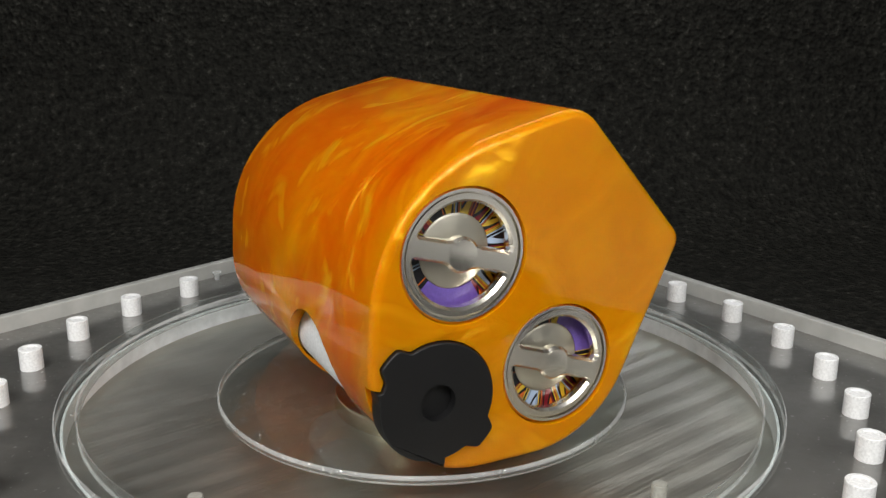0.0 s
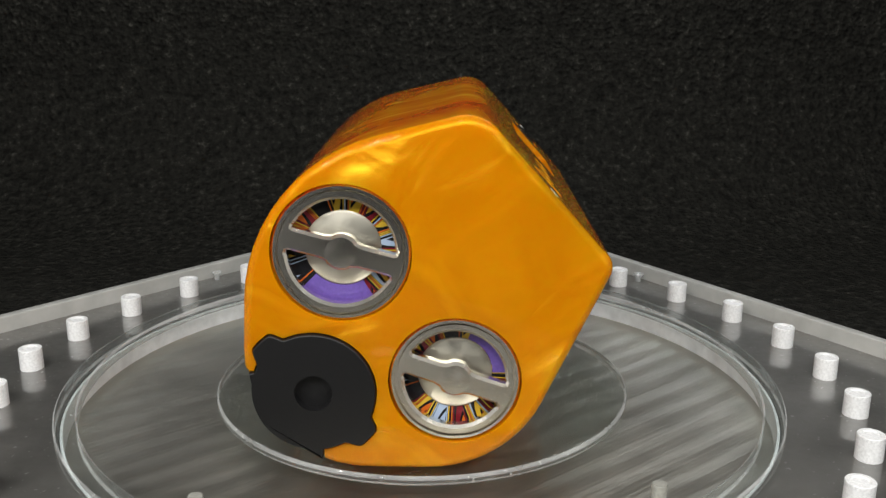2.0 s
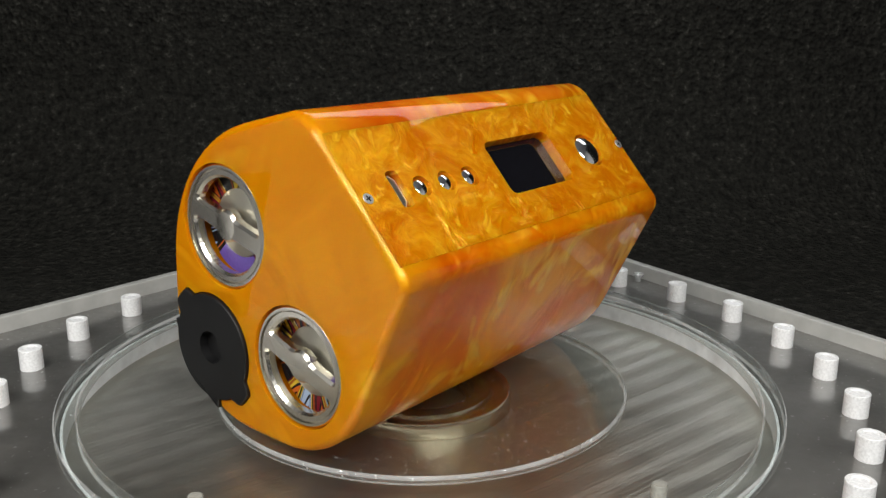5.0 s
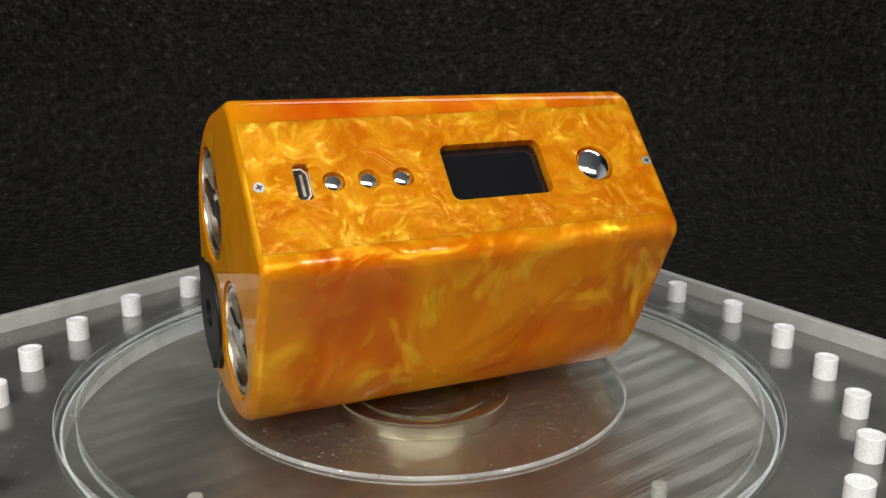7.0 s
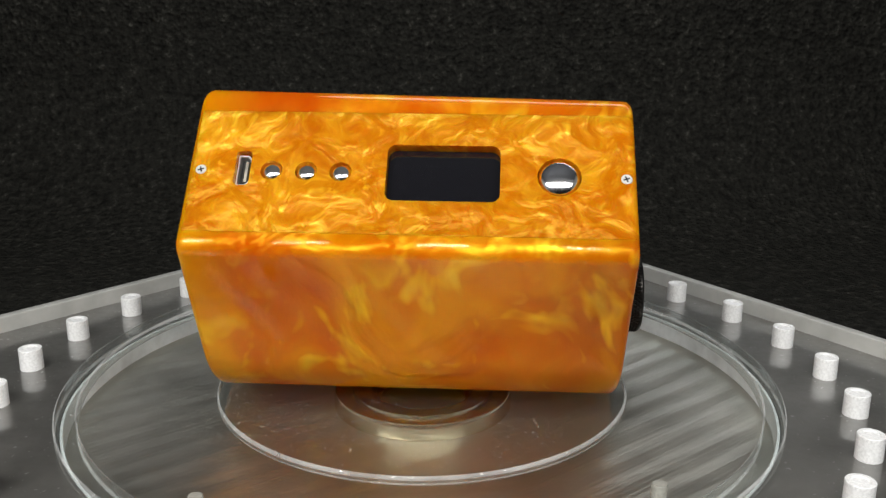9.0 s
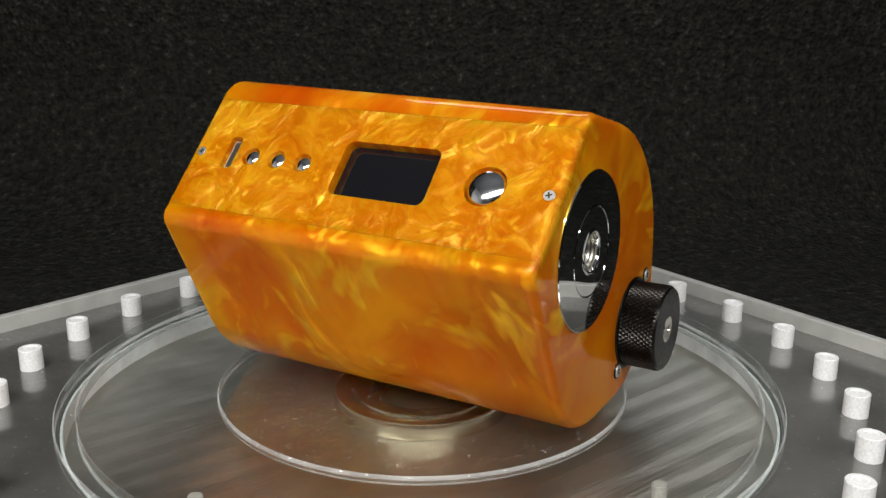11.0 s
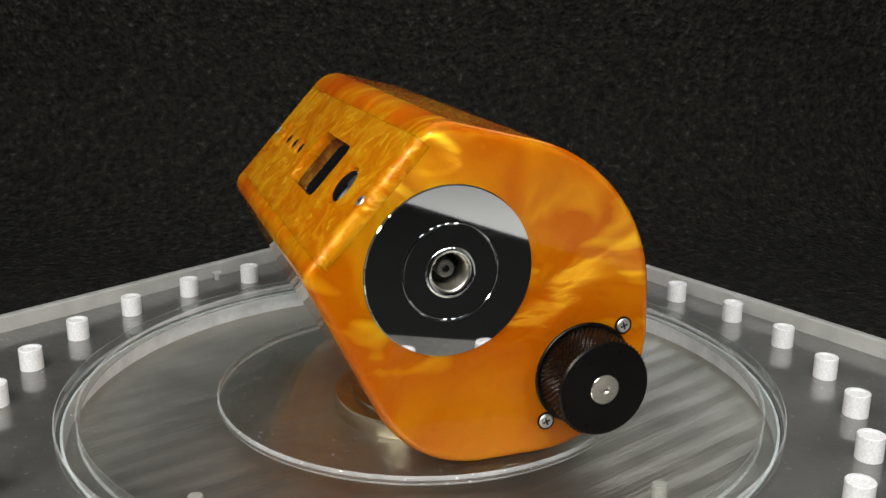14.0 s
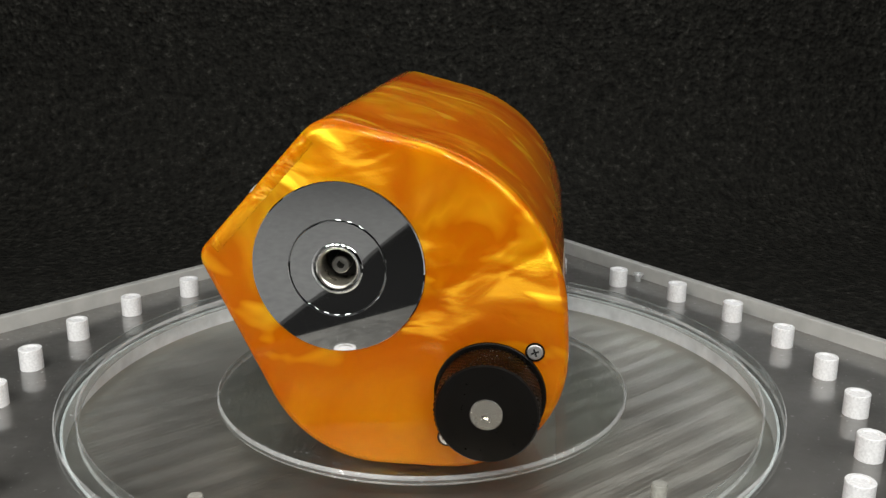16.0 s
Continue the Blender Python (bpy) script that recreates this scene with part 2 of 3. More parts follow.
def part(name, bm, material, parent=None, label="", smooth=35):
    bmesh.ops.recalc_face_normals(bm, faces=bm.faces)
    me = bpy.data.meshes.new(name)
    bm.to_mesh(me)
    bm.free()
    me.materials.append(material)
    if smooth:
        me.shade_smooth()
        me.set_sharp_from_angle(angle=radians(smooth))
    ob = new(name, me)
    ob.parent = parent
    if label:
        ob["label"] = label
    return ob


def lathe(rows, axis="Z", at=(0, 0, 0), steps=64, closed=True):
    """A turned form: rows of (radius, height); a radius of 0 makes a pole."""
    bm = bmesh.new()
    rings = []
    for r, h in rows:
        if r < 1e-9:
            rings.append([bm.verts.new((0, 0, h))])
        else:
            rings.append([bm.verts.new((r * math.cos(2 * math.pi * i / steps), r * math.sin(2 * math.pi * i / steps), h)) for i in range(steps)])
    pairs = list(zip(rings, rings[1:]))
    if closed:
        pairs.append((rings[-1], rings[0]))
    for a, b in pairs:
        if len(a) == 1 and len(b) == 1:
            continue
        for i in range(steps):
            j = (i + 1) % steps
            if len(a) == 1:
                bm.faces.new((a[0], b[i], b[j]))
            elif len(b) == 1:
                bm.faces.new((a[i], a[j], b[0]))
            else:
                bm.faces.new((a[i], a[j], b[j], b[i]))
    turn = {"Z": Matrix(), "X": Matrix.Rotation(radians(90), 4, "Y"), "-X": Matrix.Rotation(radians(-90), 4, "Y")}[axis]
    bm.transform(Matrix.Translation(at) @ turn)
    return bm


def outline(corners, arc=9):
    """A closed outline from corners (x, y, radius), each rounded by its radius."""
    out = []
    n = len(corners)
    for i in range(n):
        p, a, b = (Vector(corners[k % n][:2]) for k in (i, i - 1, i + 1))
        r = corners[i][2]
        d1, d2 = (a - p).normalized(), (b - p).normalized()
        half = d1.angle(d2) / 2
        if r < 1e-9:
            out.append(p)
            continue
        c = p + (d1 + d2).normalized() * (r / math.sin(half))
        s, e = p + d1 * (r / math.tan(half)) - c, p + d2 * (r / math.tan(half)) - c
        for k in range(arc + 1):
            w = k / arc
            q = (s * math.sin((1 - w) * (math.pi / 2 - half) * 2 + 1e-9) + e * math.sin(w * (math.pi / 2 - half) * 2 + 1e-9))
            out.append(c + q.normalized() * r)
    return out


def inset(points, d):
    """Moves an outline inwards by d."""
    n = len(points)
    area = sum(points[i].x * points[(i + 1) % n].y - points[(i + 1) % n].x * points[i].y for i in range(n))
    sign = 1 if area > 0 else -1
    res = []
    for i in range(n):
        t = (points[(i + 1) % n] - points[i - 1]).normalized()
        res.append(points[i] + Vector((-t.y, t.x)) * sign * d)
    return res


def prism(points, z0, z1, edge=0.0, m=Matrix()):
    """An outline raised from z0 to z1 with its upper edge rounded by edge, then placed by m."""
    bm = bmesh.new()
    levels = [(z0, 0.0)]
    if edge:
        for k in range(4):
            a = math.pi / 2 * k / 3
            levels.append((z1 - edge * (1 - math.sin(a)), edge * (1 - math.cos(a))))
    else:
        levels.append((z1, 0.0))
    rings = [[bm.verts.new((q.x, q.y, z)) for q in inset(points, d)] for z, d in levels]
    n = len(points)
    for a, b in zip(rings, rings[1:]):
        for i in range(n):
            bm.faces.new((a[i], a[(i + 1) % n], b[(i + 1) % n], b[i]))
    bm.faces.new(rings[0][::-1])
    bm.faces.new(rings[-1])
    bm.transform(m)
    return bm


def loft(levels, m=Matrix()):
    """A closed form through outlines at rising heights."""
    bm = bmesh.new()
    rings = [[bm.verts.new((q.x, q.y, z)) for q in pts] for z, pts in levels]
    n = len(rings[0])
    for a, b in zip(rings, rings[1:]):
        for i in range(n):
            bm.faces.new((a[i], a[(i + 1) % n], b[(i + 1) % n], b[i]))
    bm.faces.new(rings[0][::-1])
    bm.faces.new(rings[-1])
    bm.transform(m)
    return bm


def circle(r, at=(0, 0), n=48):
    return [Vector((at[0] + r * math.cos(2 * math.pi * i / n), at[1] + r * math.sin(2 * math.pi * i / n))) for i in range(n)]


def carve(ob, cutters, operation="DIFFERENCE"):
    """Cuts the given bmeshes out of ob's mesh for good, or keeps what they share with it."""
    made = []
    for bm in cutters:
        bmesh.ops.recalc_face_normals(bm, faces=bm.faces)
        me = bpy.data.meshes.new("cutter")
        bm.to_mesh(me)
        bm.free()
        c = new("cutter", me)
        made.append(c)
        mod = ob.modifiers.new("cut", "BOOLEAN")
        mod.operation, mod.solver, mod.object = operation, "EXACT", c
    wn = ob.modifiers.new("normals", "WEIGHTED_NORMAL")
    wn.keep_sharp, wn.weight = True, 80
    bpy.context.view_layer.update()
    dg = bpy.context.evaluated_depsgraph_get()
    me = bpy.data.meshes.new_from_object(ob.evaluated_get(dg), preserve_all_data_layers=True, depsgraph=dg)
    ob.modifiers.clear()
    ob.data = me
    for c in made:
        bpy.data.objects.remove(c, do_unlink=True)
    return ob


# ---- the room: a foam-lined box ----


def slab(name, x0, y0, z0, x1, y1, z1, material, label, category):
    pts = [Vector(q) for q in ((x0, y0), (x1, y0), (x1, y1), (x0, y1))]
    ob = part(name, prism(pts, z0, z1), material, smooth=0)
    return tagged(ob, label, category, kind="structure")


TABLE_Z = -0.075 * S - 0.012
slab("ground", -0.5, -0.75, TABLE_Z - 0.03, 0.5, 0.42, TABLE_Z, M_PALE, "pale grey smooth table top under the display base", "table top")
slab("mat_1", -0.48, -0.74, TABLE_Z, -0.092, -0.145, TABLE_Z + 0.004, M_GREYMAT, "grey foam mat on the table before the base", "mat")
slab("mat_2", -0.09, -0.74, TABLE_Z, 0.20, -0.145, TABLE_Z + 0.004, M_MAT, "black foam mat on the table before the base", "mat")
slab("mat_3", 0.105, -0.143, TABLE_Z, 0.180, -0.022, TABLE_Z + 0.0036, M_MAT, "black foam mat on the table beside the base", "mat")


def cove():
    """The foam sheet: it lies on the table and bends up into the back wall."""
    r, y1, t = 0.10, 0.28, 0.004
    line = [(-0.02, TABLE_Z + t)] + [(y1 - r + r * math.sin(a), TABLE_Z + t + r - r * math.cos(a)) for a in [math.pi / 2 * k / 12 for k in range(13)]] + [(y1, 0.45)]
    back = [(y + 0.02, z - t * (0 if y > y1 - r else 0.9)) for y, z in line]
    bm = bmesh.new()
    rows = [[bm.verts.new((x, y, z)) for y, z in line + back[::-1]] for x in (-0.5, 0.5)]
    n = len(rows[0])
    for i in range(n):
        bm.faces.new((rows[0][i], rows[0][(i + 1) % n], rows[1][(i + 1) % n], rows[1][i]))
    bm.faces.new(rows[0])
    bm.faces.new(rows[1][::-1])
    return tagged(part("backdrop", bm, M_FOAM), "charcoal acoustic foam sheet bent up behind the turntable", "backdrop", kind="structure")


cove()
slab("wall_north", -0.50, 0.42, TABLE_Z - 0.03, 0.50, 0.46, 0.48, M_FOAM, "charcoal foam sheet behind the backdrop", "wall")
slab("wall_west", -0.50, 0.02, TABLE_Z, -0.46, 0.42, 0.45, M_FOAM, "charcoal foam sheet lining the side", "wall")
slab("wall_east", 0.46, 0.02, TABLE_Z, 0.50, 0.42, 0.45, M_FOAM, "charcoal foam sheet lining the side", "wall")
slab("wall_1", -0.50, -0.75, TABLE_Z, -0.46, 0.02, 0.45, M_PALE, "pale grey board at the side", "wall")
slab("wall_2", 0.46, -0.45, TABLE_Z, 0.50, 0.02, 0.45, M_PALE, "pale grey board at the side", "wall")
slab("wall_3", 0.46, -0.75, TABLE_Z, 0.50, -0.45, 0.45, M_FOAM, "charcoal foam sheet lining the side", "wall")
slab("wall_south", -0.24, -0.79, TABLE_Z, 0.5, -0.75, 0.45, M_FOAM, "dark wall behind the camera", "wall")
slab("wall_4", -0.5, -0.79, TABLE_Z, -0.24, -0.75, 0.45, M_PALE, "pale grey board behind the camera", "wall")
slab("ceiling", -0.5, -0.79, 0.45, 0.5, 0.42, 0.48, M_CEIL, "plain pale lining overhead", "ceiling")

# ---- the display base ----
DECK_Z, RING_Z, FLOOR_Z = -0.006 * S, 0.011 * S, -0.034 * S
R_WELL = 0.407 * S
R_OUT, R_IN, R_DISC, R_PIN = 0.416 * S, 0.391 * S, 0.2432 * S, 0.4925 * S


def rounded(r0, r1, z0, z1, e):
    """The section of a flat ring or disc with all its edges rounded by e."""
    pts = []
    for r, z, a0 in ((r1 - e, z1 - e, 90), (r1 - e, z0 + e, 0)):
        pts += [(r + e * math.cos(radians(a)), z + e * math.sin(radians(a))) for a in (a0, a0 - 22.5, a0 - 45, a0 - 67.5, a0 - 90)]
    if r0 <= 0:
        return [(0, z1)] + pts + [(0, z0)]
    for r, z, a0 in ((r0 + e, z0 + e, 270), (r0 + e, z1 - e, 180)):
        pts += [(r + e * math.cos(radians(a)), z + e * math.sin(radians(a))) for a in (a0, a0 - 22.5, a0 - 45, a0 - 67.5, a0 - 90)]
    return pts


def whitened_sides(ob):
    """Gives a clear part's upright and bevelled faces whiter haze: edge glow as colour."""
    ob.data.materials.append(M_EDGE)
    ob.data.materials.append(M_BEVEL)
    for f in ob.data.polygons:
        if abs(f.normal.z) < 0.98:
            f.material_index = 1 if abs(f.normal.z) < 0.1 else 2


def display_base():
    base = tagged(new("display_base"), "square clear and metal display base with a round well", "base")
    # a four-sided deck: each side by the heading of its normal and its distance from the axis
    sides = [(137.7, 0.539), (214.1, 0.531), (317.7, 0.539), (394.1, 0.531)]

    def corners(extra):
        pts = []
        for k in range(4):
            (a, d), (b, f) = sides[k - 1], sides[k]
            a, b = radians(a), radians(b)
            det = math.cos(a) * math.sin(b) - math.sin(a) * math.cos(b)
            d, f = d * S + extra, f * S + extra
            pts.append(Vector(((d * math.sin(b) - f * math.sin(a)) / det, (f * math.cos(a) - d * math.cos(b)) / det)))
        return pts

    bm = prism(corners(0.0), TABLE_Z + 0.004, DECK_Z)
    deck = part("deck", bm, M_DECK, base, "hazy grey aluminium deck", 0)
    carve(deck, [prism(circle(R_WELL + 0.0008, n=128), FLOOR_Z, 0.05)])
    part("well_floor", lathe([(0, FLOOR_Z + 0.0003), (R_WELL + 0.0003, FLOOR_Z + 0.0003), (R_WELL + 0.0003, FLOOR_Z - 0.002), (0, FLOOR_Z - 0.002)], steps=96, closed=False),
         M_MILLED, base, "milled aluminium floor with tool marks")
    part("well_wall", lathe([(R_WELL + 0.0006, FLOOR_Z), (R_WELL + 0.0006, DECK_Z - 0.0002), (R_WELL, DECK_Z - 0.0002), (R_WELL, FLOOR_Z)], steps=128), M_WALL, base, "bright frosted wall of the well")
    collar = part("collar", lathe(rounded(R_IN, R_OUT, DECK_Z + 0.0001, RING_Z, 0.0007), steps=160),
         M_COLLAR, base, "clear acrylic ring round the well")
    whitened_sides(collar)
    inner, outer = corners(0.0), corners(0.003)
    for k in (0, 3):
        j = (k + 1) % 4
        part("rim", prism([inner[k], outer[k], outer[j], inner[j]], TABLE_Z + 0.004, DECK_Z + 0.022 * S, 0.0004), M_RIM, base, "frosted acrylic rim strip")
    return base


display_base()


def standoff(m):
    bm = lathe([(0, 0.0), (0.0140 * S, 0.0), (0.0140 * S, 0.0260 * S), (0.0134 * S, 0.0268 * S), (0.0095 * S, 0.0268 * S), (0.0085 * S, 0.0255 * S), (0, 0.0255 * S)], steps=32, closed=False)
    ob = part("peg", bm, M_WHITE)
    ob.matrix_world = m
    return tagged(ob, "short white nylon peg standing on the grey deck", "peg", "pegs round the well")


peg = None
for k in range(29):
    a = radians(174.9 - 360 / 29 * k)
    m = Matrix.Translation((0.0035 * S + R_PIN * math.cos(a), R_PIN * math.sin(a), DECK_Z))
    peg = standoff(m) if peg is None else copy_thing(peg, m)


def small_turned(name, rows, x, y, z, material, label, category, group):
    ob = part(name, lathe([(r * S, h * S) for r, h in rows], steps=28, closed=False), material)
    ob.location = (x * S, y * S, z)
    return tagged(ob, label, category, group)


# added posts stand in for two dim peg images; the dimness is their colour
for x, y in ((0.2325, -0.233), (-0.217, -0.2505)):
    small_turned("post", [(0, 0.0), (0.0078, 0.0), (0.0078, 0.017), (0.0070, 0.0185), (0, 0.0185)], x, y, FLOOR_Z + 0.0003, M_POST,
                 "grey stand-in post for a dim image of a peg in the well", "post", "posts in the well")
for x, y in ((-0.335, 0.412), (0.352, 0.402)):
    small_turned("stud", [(0, 0.0), (0.0045, 0.0), (0.0045, 0.006), (0.0085, 0.012), (0.0080, 0.013), (0, 0.0125)], x, y, DECK_Z, M_BEVEL,
                 "small frosted clear screw head beside the rim", "screw", "screws beside the rim")

# ---- the turntable ----
turntable = tagged(new("turntable"), "clear acrylic turntable disc on a round steel hub", "turntable")
platter = part("platter", lathe(rounded(0, R_DISC, -0.011 * S, 0.0, 0.0008), steps=160, closed=False),
     M_ACRYL, turntable, "clear acrylic disc")
whitened_sides(platter)
h1 = -0.0125 * S
part("hub", lathe([(0.052 * S, FLOOR_Z + 0.0004), (0.107 * S, FLOOR_Z + 0.0004), (0.107 * S, h1 - 0.0006), (0.1055 * S, h1), (0.099 * S, h1), (0.098 * S, h1 - 0.001), (0.085 * S, h1 - 0.001),
                   (0.083 * S, h1), (0.062 * S, h1 - 0.0003), (0.06 * S, h1 - 0.003), (0.052 * S, h1 - 0.003)], steps=96), M_BRONZE, turntable, "steel bearing hub")

# ---- the handheld device ----
device = tagged(new("vaporizer"), "orange pearl resin handheld vaporizer lying on its side on the disc", "vaporizer")

A0, A1 = -0.2298, 0.2240                 # the two end faces
RIDGE = Vector((-0.1885, 0.2055))          # front lower edge
UP = Vector((0.6687, 0.7435))            # up along the front face
OUT = Vector((-0.7435, 0.6687))          # away from the front face


def section(w):
    """The outline across the body; w runs from 0 at the battery end to 1 at the connector end."""
    top = RIDGE + UP * (0.1945 - 0.0085 * w)
    return outline([(top.x, top.y, 0.038), (RIDGE.x + UP.x * 0.004, RIDGE.y + UP.y * 0.004, 0.018), (-0.089 + 0.005 * w, 0.0, 0.12), (0.1695 + 0.006 * w, 0.0, 0.118),
                    (0.1535 + 0.0075 * w, 0.2965 - 0.007 * w, 0.17)], 12)


def body_mesh():
    bm = bmesh.new()
    rows = []
    f = 0.009
    for k in range(5):
        a = math.pi / 2 * k / 4
        rows.append((A0 + f * (1 - math.sin(a)), f * (1 - math.cos(a))))
    rows += [(A0 + f + (A1 - A0 - 2 * f) * k / 8, 0.0) for k in range(1, 8)]
    for k in range(4, -1, -1):
        a = math.pi / 2 * k / 4
        rows.append((A1 - f * (1 - math.sin(a)), f * (1 - math.cos(a))))
    rings = []
    for a, d in sorted(rows):
        pts = inset(section((a - A0) / (A1 - A0)), d)
        rings.append([bm.verts.new((a * S, q.x * S, q.y * S)) for q in pts])
    n = len(rings[0])
    for p, q in zip(rings, rings[1:]):
        for i in range(n):
            bm.faces.new((p[i], p[(i + 1) % n], q[(i + 1) % n], q[i]))
    bm.faces.new(rings[0][::-1])
    bm.faces.new(rings[-1])
    return bm


def rod(r, a0, a1, at, n=64):
    """A cylinder along the body's length."""
    return lathe([(0, a0 * S), (r * S, a0 * S), (r * S, a1 * S), (0, a1 * S)], "X", (0, at[0] * S, at[1] * S), n, closed=False)


def front(a, u, d=0.0):
    """A place on the front face: a along the body, u up the face, d out of it."""
    q = RIDGE + UP * u + OUT * d
    return Vector((a * S, q.x * S, q.y * S))


def front_frame(a, u, d=0.0):
    """x along the body, y up the face, z out of it."""
    m = Matrix(((1, 0, 0), (0, UP.x, OUT.x), (0, UP.y, OUT.y))).to_4x4()
    m.translation = front(a, u, d)
    return m


def box_pts(w, h, r=0.0, arc=5):
    w, h = w * S / 2, h * S / 2
    return outline([(-w, -h, r * S), (w, -h, r * S), (w, h, r * S), (-w, h, r * S)], arc)


CAP_A, CAP_B, CAP_C = (0.0680, 0.2186), (-0.0378, 0.0940), (0.0965, 0.0817)
PLUG = (-0.0475, 0.2014)

# the finger opening through the lower back edge, flared outwards
rows = [(0, 0.0), (0.078, 0.0), (0.079, 0.070)] + [(0.079 + 0.05 * (1 - math.cos(t)), 0.070 + 0.06 * math.sin(t)) for t in [math.pi / 2 * k / 8 for k in range(1, 9)]] + [(0, 0.130)]
scoop = lathe([(r * S, h * S) for r, h in rows], steps=64, closed=False)
scoop.transform(Matrix.Translation((-0.062 * S, 0.078 * S, 0.094 * S)) @ Matrix.Rotation(radians(-90 - 36), 4, "X"))


def stepped(r0, r1, at):
    """The well of a battery, wider at its mouth for the cap."""
    rows = [(0, A0 - 0.01), (r0, A0 - 0.01), (r0, A0 + 0.016), (r1, A0 + 0.016), (r1, 0.17), (0, 0.17)]
    return lathe([(r * S, h * S) for r, h in rows], "X", (0, at[0] * S, at[1] * S), 64, closed=False)


PANEL_H, PANEL_U = 0.1420, 0.0935
SCREEN, USB, FIRE = (0.0310, 0.0932), (-0.1728, 0.0952), (0.1470, 0.0908)


def cover_outline(grow=0.0):
    """The lobed outline of the bottle cover about its axis: round, with two lobes, filling the corner of the body between them."""
    edge = [Vector((CAP_C[0] - q.x, q.y - CAP_C[1])) for q in inset(section(0.0), 0.0045 - 12 * grow)]
    pts = []
    for k in range(180):
        d = 2.0 * k
        way = Vector((math.cos(radians(d)), math.sin(radians(d))))
        r = 0.0590
        for mid in (134, 318):
            gap = abs((d - mid + 180) % 360 - 180)
            w = min(1.0, max(0.0, (19 - gap) / 11))
            r += 0.0115 * w * w * (3 - 2 * w)
        if 160 < d < 277:
            for a, b in zip(edge, edge[1:] + edge[:1]):
                det = way.x * (a - b).y - way.y * (a - b).x
                if abs(det) > 1e-12:
                    u = (way.x * a.y - way.y * a.x) / det
                    t = (a.x * (a - b).y - a.y * (a - b).x) / det
                    if 0 <= u <= 1 and t > 0:
                        r = max(r, t)
        pts.append(way * (r + grow) * S)
    return pts


def end_frame(a, p, z, sign):
    """z out of an end face, y up; sign -1 for the battery end, 1 for the connector end."""
    m = Matrix(((0, 0, sign), (sign, 0, 0), (0, 1, 0))).to_4x4()
    m.translation = (a * S, p * S, z * S)
    return m


body = part("body", body_mesh(), M_BODY, device, "glossy marbled orange pearl resin body", 30)
carve(body, [
    stepped(0.0655, 0.0575, CAP_A), stepped(0.0635, 0.0575, CAP_B),
    rod(0.0545, A0 - 0.01, 0.15, CAP_C), scoop,
    rod(0.0825, A1 - 0.012, A1 + 0.02, PLUG), rod(0.0535, A1 - 0.02, A1 + 0.02, CAP_C),
    prism(box_pts(0.5248, PANEL_H, 0.0), -0.0150 * S, 0.02, 0.0, front_frame(0.0376, PANEL_U)),
    prism(box_pts(0.1145, 0.0650, 0.009), -0.0340 * S, 0.02, 0.0, front_frame(*SCREEN)),
    prism(box_pts(0.0158, 0.0400, 0.005), -0.0360 * S, 0.02, 0.0, front_frame(*USB)),
    prism(cover_outline(0.0012), -0.0150 * S, 0.02, 0.0, end_frame(A0, CAP_C[0], CAP_C[1], -1)),
])

# the cover plate is a slice off the front of the same form
panel = part("front_panel", body_mesh(), M_PANEL, device, "front cover plate with fine golden swirls", 30)
carve(panel, [prism(box_pts(0.5244, PANEL_H - 0.0004, 0.0), -0.0149 * S, 0.02, 0.0, front_frame(0.0376, PANEL_U))], "INTERSECT")
BUTTONS = [(-0.1432, 0.0930), (-0.1078, 0.0927), (-0.0725, 0.0924)]
cuts = [prism(box_pts(0.1145, 0.0650, 0.009), -0.0300 * S, 0.02, 0.0, front_frame(*SCREEN)),
        prism(box_pts(0.0158, 0.0400, 0.005), -0.0300 * S, 0.02, 0.0, front_frame(*USB)),
        prism(circle(0.0219 * S), -0.0300 * S, 0.02, 0.0, front_frame(*FIRE))]
cuts += [prism(circle(0.0112 * S, n=32), -0.0300 * S, 0.02, 0.0, front_frame(*b)) for b in BUTTONS]
carve(panel, cuts)

part("display", prism(box_pts(0.1140, 0.0645, 0.009), -0.0338 * S, -0.0115 * S, 0.0, front_frame(*SCREEN)), M_GLASS, device, "dark switched-off display window")


def dome(name, r, rise, at):
    rows = [(r * S, -0.0148 * S)] + [(r * S * math.cos(t), -0.0058 * S + rise * S * math.sin(t)) for t in [math.pi / 2 * k / 8 for k in range(8)]] + [(0, -0.0058 * S + rise * S)]
    bm = lathe(rows, steps=40, closed=False)
    bm.transform(front_frame(*at))
    return part(name, bm, M_CHROME, device, "domed chrome button", 60)


for b in BUTTONS:
    dome("button", 0.0107, 0.0055, (b[0], b[1] + 0.0006))
dome("fire_button", 0.0209, 0.0090, (FIRE[0], FIRE[1] + 0.0006))


def port_pts(w, h):
    """The outline of the charging socket: a flat box with two corners of one long side cut off."""
    w, h = w * S / 2, h * S / 2
    return outline([(-w, -h, 0.0003), (w * 0.35, -h, 0.0004), (w, -h * 0.68, 0.0004), (w, h * 0.68, 0.0004), (w * 0.35, h, 0.0004), (-w, h, 0.0003)], 3)


